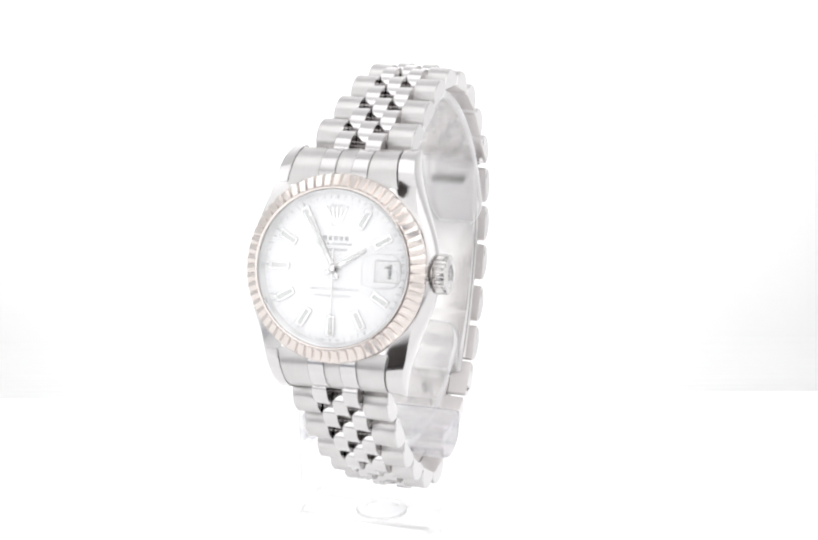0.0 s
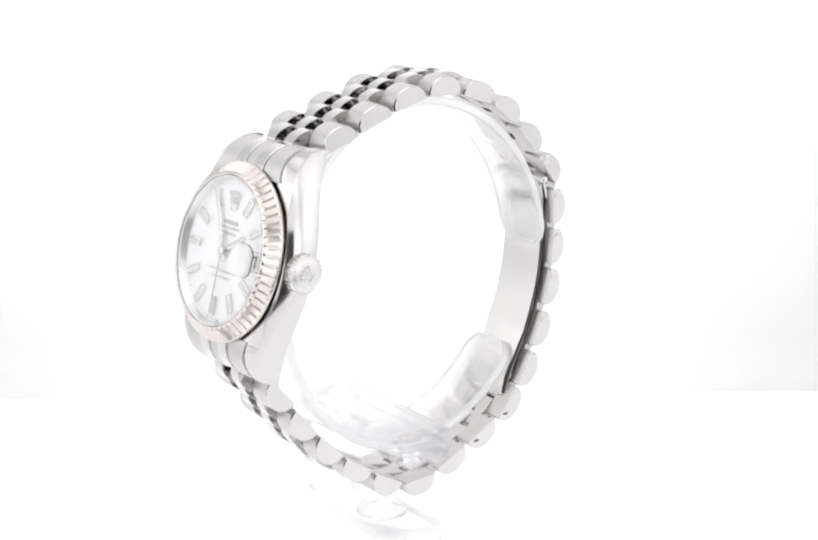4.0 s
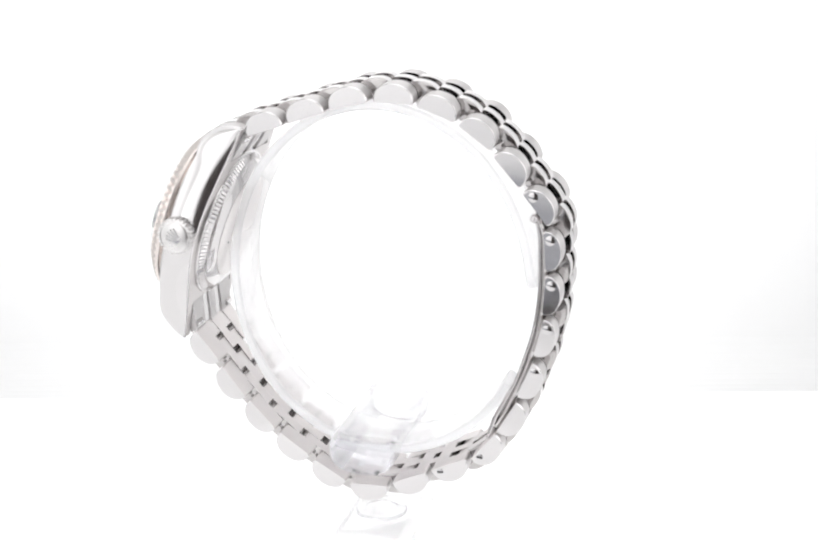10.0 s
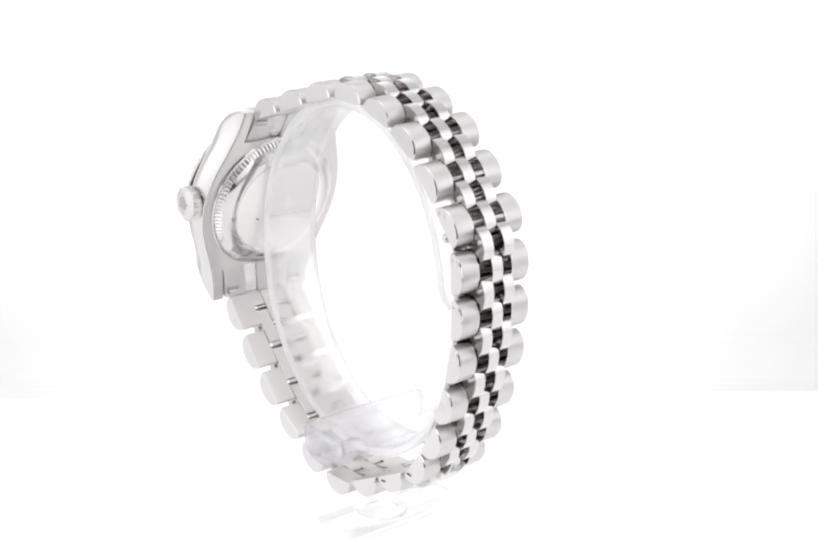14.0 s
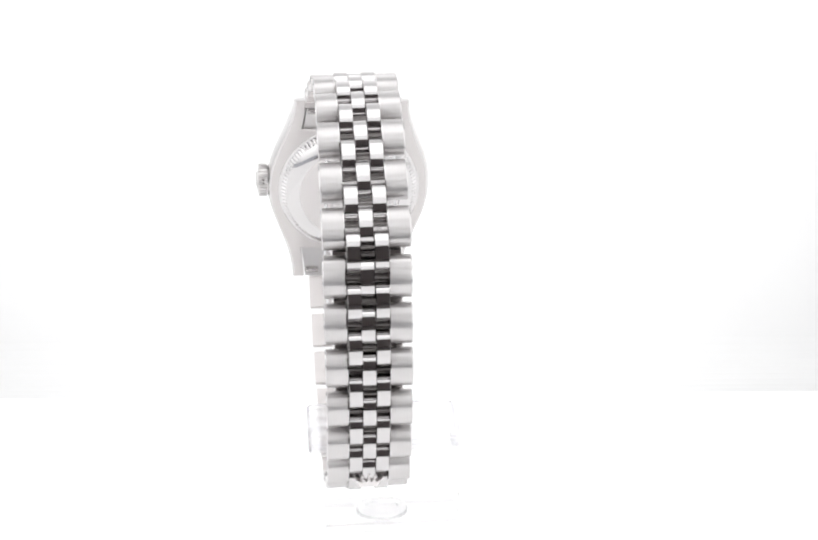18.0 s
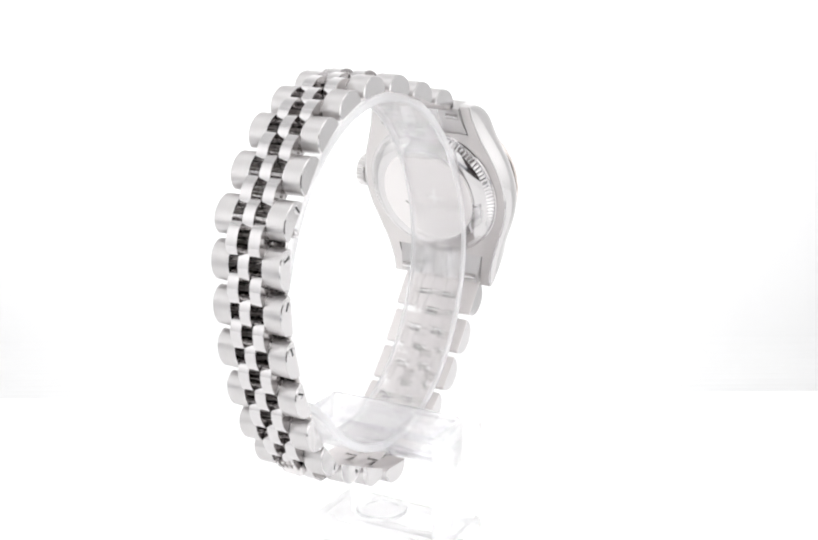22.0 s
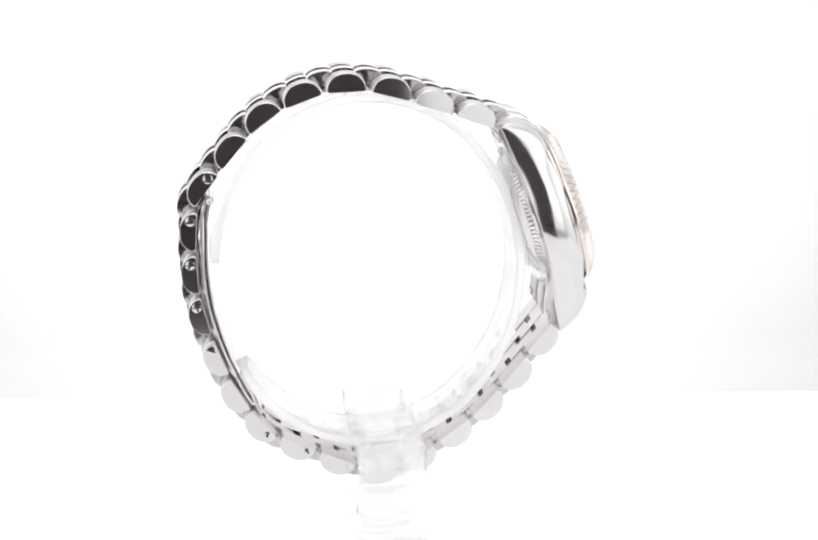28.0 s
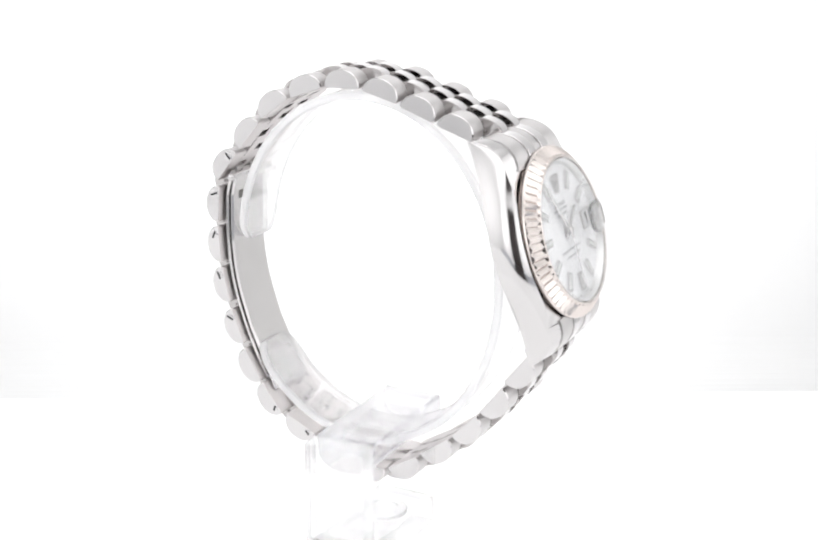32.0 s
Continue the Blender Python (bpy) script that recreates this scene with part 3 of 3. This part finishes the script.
# rows that sit a little askew: turn about the band's normal-to-ground and about its heading, degrees
YAW = {4: -0.3, 5: -0.5, 6: -0.7, 7: -1.2, 8: -2.5, 9: -2.5, 10: -1.2, 11: -0.4}
ROLL = {3: -0.3, 4: -1.0, 5: -1.6, 6: -1.6, 7: -0.9}
HEIGHT = {6: 3.25, 7: 3.1, 8: 2.9, 9: 2.88, 10: 3.0, 11: 3.15}   # thinner rows over the clasp


def half_width(i):
    return max(7.06, 8.3 - 0.38 * i) if i < 14 else max(7.06, 6.75 + (i - 13) * 0.19)


def d_profile(chord, height, n=16):
    """Half-round section, flat side down, in (along, up)."""
    pts = [(-chord / 2, 0.25), (-chord / 2 + 0.2, 0.0), (chord / 2 - 0.2, 0.0), (chord / 2, 0.25)]
    for i in range(n + 1):
        a = math.pi * i / n
        ca, sa = math.cos(a), math.sin(a)
        pts.append((chord / 2 * math.copysign(abs(ca) ** 0.92, ca), 0.35 + (height - 0.35) * abs(sa) ** 0.95))
    return pts


EVEN = (0.965, 0.965)


def bead_profile(n=18, low=0.0):
    """Centre piece: a flat foot along the pitch, with a rounded bead on it; low: how far the foot reaches down."""
    pts = [(-3.3, 0.7), (-3.3, 0.08 - low), (-3.24, -low), (3.24, -low), (3.3, 0.08 - low), (3.3, 0.7)]
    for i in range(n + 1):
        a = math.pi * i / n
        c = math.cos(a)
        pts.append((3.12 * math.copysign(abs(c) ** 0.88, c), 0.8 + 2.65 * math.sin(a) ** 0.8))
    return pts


def bar(bm, prof, x0, x1, bev=0.16, ends=(0.94, 0.94)):
    """Bar of that section from x0 to x1 with softened ends: slot 0 on top, 1 on the ends, 2 beneath, 3 on the low foot."""
    cy = sum(p[0] for p in prof) / len(prof)
    def ring(x, k):
        return [(x, cy + (y - cy) * k, 1.5 + (z - 1.5) * k) for y, z in prof]
    loft(bm, [ring(x0, ends[0]), ring(x0 + bev, 1), ring(x1 - bev, 1), ring(x1, ends[1])], True, True)
    # on centre pieces slots 1 and 3 take the shade-darkened steels
    foot = ends == EVEN
    for f in bm.faces:
        c = f.calc_center_median()
        if c.z < 0.2:
            f.material_index = 2
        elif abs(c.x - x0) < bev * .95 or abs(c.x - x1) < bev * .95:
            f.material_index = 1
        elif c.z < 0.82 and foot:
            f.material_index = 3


def row_pose(i, along=0.0, lift=0.0):
    y, z, a = CHAIN[i]
    ar = radians(a)
    d, nrm = Vector((0, math.cos(ar), math.sin(ar))), Vector((0, -math.sin(ar), math.cos(ar)))
    o = Vector((X_MID, y, z)) + d * along + nrm * lift
    askew = Matrix.Rotation(radians(YAW.get(i, 0)), 3, "Z") @ Matrix.Rotation(radians(-ROLL.get(i, 0)), 3, "Y")
    return mat4(o, askew @ Vector((1, 0, 0)), askew @ d, askew @ nrm)


def between(i):
    """Pose half-way from row i to row i + 1."""
    (y0, z0, a0), (y1, z1, a1) = CHAIN[i], CHAIN[i + 1]
    if a1 - a0 > 180:
        a1 -= 360
    ar = radians((a0 + a1) / 2)
    d, nrm = Vector((0, math.cos(ar), math.sin(ar))), Vector((0, -math.sin(ar), math.cos(ar)))
    turn = abs(a1 - a0)
    o = Vector((X_MID, (y0 + y1) / 2, (z0 + z1) / 2)) + nrm * (0.03 * turn)
    return mat4(o, Vector((1, 0, 0)), d, nrm)


def bracelet():
    screws, pins = range(7, 12), (13, 14)
    for i in range(len(CHAIN)):
        hw = half_width(i)
        cw = hw * 2 * 0.158               # a centre piece's width
        ce = cw * 1.5                     # half of the three together
        m = row_pose(i)
        b = bmesh.new()
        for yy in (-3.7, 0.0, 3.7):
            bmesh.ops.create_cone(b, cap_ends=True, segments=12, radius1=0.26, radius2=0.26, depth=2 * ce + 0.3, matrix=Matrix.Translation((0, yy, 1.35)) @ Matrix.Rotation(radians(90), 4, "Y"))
        row = put("bracelet_link", b, RECESS_SHADE, WATCH, "steel row of the five-piece bracelet", 25, m)
        b = bmesh.new(); bar(b, d_profile(6.95, HEIGHT.get(i, 3.35), 20), ce + 0.03, hw, 0.16, (0.99, 0.94))
        put("outer_link", b, [BRUSHED, POLISHED, FLAT], row, "brushed half-round outer piece", 30)
        b = bmesh.new(); bar(b, d_profile(6.95, HEIGHT.get(i, 3.35), 20), -hw, -ce - 0.03, 0.16, (0.94, 0.99))
        put("outer_link", b, [BRUSHED, POLISHED, FLAT], row, "brushed half-round outer piece", 30)
        b = bmesh.new(); bar(b, bead_profile(), -cw / 2 + .015, cw / 2 - .015, 0.05, EVEN)
        put("centre_link", b, [POLISHED, BEAD_SIDE_SHADE, FLAT, RECESS_SHADE], row, "polished centre piece", 30)
        if i < len(CHAIN) - 1:
            inv = m.inverted() @ between(i)
            bend = abs((CHAIN[i + 1][2] - CHAIN[i][2] + 180) % 360 - 180)
            for s in (-1, 1):
                b = bmesh.new(); bar(b, bead_profile(18, 0.018 * bend), s * cw - cw / 2 + .015, s * cw + cw / 2 - .015, 0.05, EVEN)
                put("centre_link", b, [POLISHED, BEAD_SIDE_SHADE, FLAT, RECESS_SHADE], row, "polished centre piece", 30, inv)
        for first, shift in ((i == 0, -3.75), (i == len(CHAIN) - 1, 3.75)):
            if first:
                for s in (-1, 1):
                    b = bmesh.new(); bar(b, bead_profile(), s * cw - cw / 2 + .015, s * cw + cw / 2 - .015, 0.05, EVEN)
                    put("centre_link", b, [POLISHED, BEAD_SIDE_SHADE, FLAT, RECESS_SHADE], row, "polished centre piece", 30, pose(0, shift * MM, 0.1 * MM))
        if i in screws or i in pins:
            for s in (-1, 1):
                b = bmesh.new()
                r = 0.86 if i in screws else 0.62
                revolve(b, [(r, -0.4), (r, 0.03), (r - .05, 0.05)], 20)
                at = (s * hw, -1.9, 1.15) if i in screws else (s * hw, 1.9, 0.9)
                sc = put("screw", b, POLISHED, row, "small slotted screw head", 30,
                         mat4(at, Vector((0, 1, 0)), Vector((0, 0, s)), Vector((s, 0, 0))) @ Matrix.Rotation(radians(37 * i), 4, "Z"))
                if s > 0 and i in screws:
                    continue
                # raised black bar: the shade within a cut slot, put in as colour
                b = bmesh.new(); box(b, -r + .1, r - .1, -0.19, 0.19, 0.05, 0.085)
                put("slot", b, BLACK, sc, "black bar standing in for a shaded screw slot", 0)


bracelet()


def end_links():
    """Solid pieces that fill the room between the lugs."""
    for end in (1, -1):
        low = -8.1 if end > 0 else -8.8
        prof = [(13.0, -0.55), (14.2, -0.5), (15.6, -0.75), (17.0, -1.5), (18.3, -2.8), (19.2, -4.6), (19.4, -5.6), (19.1, low + 0.3), (18.6, low), (16.8, low * 0.5 - 3.75), (14.6, -7.2), (13.0, -6.6)]
        hw = 8.5
        cw = hw * 2 * 0.158
        ce = cw * 1.5
        e = None
        for k, (x0, x1, mat, dn, nm) in enumerate(((ce + .04, hw, BRUSHED, 0, "outer_piece"), (-hw, -ce - .04, BRUSHED, 0, "outer_piece"),
                                                   (-cw / 2, cw / 2, BRUSHED, 0.02, "centre_piece"), (cw / 2 + .03, ce, POLISHED, 0.3, "centre_piece"), (-ce, -cw / 2 - .03, POLISHED, 0.3, "centre_piece"))):
            b = bmesh.new()
            def ring(x, s):
                return [(math.copysign(lug_inside(u) - 0.24, x) if abs(x) > hw - 0.2 else x, end * (16 + (u - 16) * s), -4 + (h + 4) * s + dn) for u, h in prof]
            loft(b, [ring(x0, .97), ring(x0 + .1, 1), ring(x1 - .1, 1), ring(x1, .97)])
            if e is None:
                e = put("end_link", b, mat, WATCH, "steel end piece between the lugs", 35, CASE)
            else:
                put(nm, b, mat, e, "polished narrow piece" if mat is POLISHED else "", 35)
        # spring bar in its two notches, each a dark plate painted for their shade
        for q in (-1, 1):
            b = bmesh.new(); box(b, -1.25, 1.25, -0.62, 0.62, -0.12, 0.06, 0.05, 1)
            notch = put("notch", b, SHADED_STEEL, e, "darkened plate standing in for the spring bar's shaded notch", 0, place(q * 7.0, end * 17.6, (low + low * 0.5 - 3.75) / 2 - 0.02) @ Matrix.Rotation(math.atan2(end * (low * 0.5 + 3.75), 1.8), 4, "X"))
            b = bmesh.new()
            bmesh.ops.create_cone(b, cap_ends=True, segments=14, radius1=0.36, radius2=0.36, depth=2.3, matrix=Matrix.Rotation(radians(90), 4, "Y"))
            put("spring_bar", b, POLISHED, notch, "", 30, pose(0, 0.15 * MM * end, -0.1 * MM))


end_links()


def clasp():
    """Hidden folding clasp: two thin curved blades under the links by the opening."""
    def inner(i, along, drop):
        return (row_pose(i, along, -drop).translation / MM).yz
    def smooth(pts):
        out = []
        for k in range(len(pts) - 1):
            p0, p1, p2, p3 = pts[max(0, k - 1)], pts[k], pts[k + 1], pts[min(len(pts) - 1, k + 2)]
            for j in range(6):
                t = j / 6
                out.append(tuple(0.5 * ((2 * p1) + (p2 - p0) * t + (2 * p0 - 5 * p1 + 4 * p2 - p3) * t * t + (3 * p1 - p0 - 3 * p2 + p3) * t ** 3)))
        return out + [tuple(pts[-1])]
    top = [(7, 0.6, 0.9), (8, -2.5, 1.0), (8, 0, 1.0), (9, 0, 1.0), (10, 0, 1.0), (11, 0, 1.0)]
    upper = smooth([inner(i, a, d * 0.85) for i, a, d in top] + [inner(12, 0, 0.8), inner(12, 3.3, 0.75)])
    b = bmesh.new(); strip(upper, 5.7, 0.6, b, soft=0.42)
    put("clasp_blade", b, [CLASP, CLASP], WATCH, "polished outer blade of the folding clasp", 30)
    # the inner blade swells into a leaf and ends in a thin tip against the next row
    lower = smooth([inner(i, a, d * 1.65) for i, a, d in top] + [inner(11, 2.8, 1.75), inner(12, -0.6, 1.95), inner(12, 2.2, 1.85), inner(13, -2.0, 0.95), inner(13, -0.6, 0.3)])
    k = len(lower)
    thin = [float(np.interp(q / (k - 1), (0, 0.52, 0.68, 0.82, 0.92, 1.0), (0.65, 0.65, 0.95, 1.35, 1.05, 0.22))) for q in range(k)]
    b = bmesh.new(); strip(lower, 5.3, thin, b, True, soft=0.42)
    blade = put("clasp_blade", b, [CLASP, POLISHED], WATCH, "satin inner blade of the folding clasp with a leaf-shaped end", 30)
    # raised grey plate in place of an open slot, its shade painted dark
    b = bmesh.new(); box(b, -3.3, 3.3, -0.75, 0.75, -0.05, 0.2, 0.05, 1)
    put("hinge_slot_shade", b, SLOT, blade, "dark grey plate standing in for the blade's shaded slot", 0, row_pose(8, -1.6, -1.75))
    b = bmesh.new(); box(b, -5.2, 5.2, -1.1, 1.1, -0.9, 0.1, 0.35)
    put("hinge_bar", b, INNER, WATCH, "steel bar of the clasp hinge", 30, row_pose(7, 2.2, -0.7))
    p = inner(7, 1.2, 1.3)
    b = bmesh.new()
    bmesh.ops.create_cone(b, cap_ends=True, segments=20, radius1=0.8, radius2=0.8, depth=12.4, matrix=Matrix.Translation((X_MID, *p)) @ Matrix.Rotation(radians(90), 4, "Y"))
    for q in (-1, 1):
        bmesh.ops.create_icosphere(b, subdivisions=3, radius=0.8, matrix=Matrix.Translation((X_MID + q * 6.15, *p)))
    put("clasp_pin", b, POLISHED, WATCH, "round hinge pin of the clasp", 30)
    # small release lever, shaped like a five-pointed crest
    b = bmesh.new()
    lo = [(-1.7, 0), (1.7, 0), (2.45, 2.7), (1.45, 1.75), (1.15, 3.3), (0.5, 1.95), (0, 3.6), (-0.5, 1.95), (-1.15, 3.3), (-1.45, 1.75), (-2.45, 2.7)]
    loft(b, [[(x, y, 0) for x, y in lo], [(x, y, 0.75) for x, y in lo], [(x * .82, y * .9 + .1, 1.05) for x, y in lo]])
    for x, y in lo[2::2]:
        bmesh.ops.create_icosphere(b, subdivisions=2, radius=0.3, matrix=Matrix.Translation((x, y, 0.75)))
    m = row_pose(13, 2.6, 2.75) @ Matrix.Rotation(radians(180), 4, "Z")
    put("clasp_lever", b, MATTE, WATCH, "small raised release lever", 20, m)


clasp()


# ---------------------------------------------------------------- what turns
def motions():
    rows = [(t * 0.5, pose(0, 0, 0, 0, 0, -(TURN_0 + TURN_RATE * t * 0.5))) for t in range(65)]
    for thing in (STAND, TURNTABLE):
        walk(thing, rows)
    hung = pose(OFF_AXIS * MM, 0, 60 * MM, 0, LEAN, SKEW) @ pose(0, 0, -60 * MM)
    walk(WATCH, [(t, m @ hung) for t, m in rows])


motions()
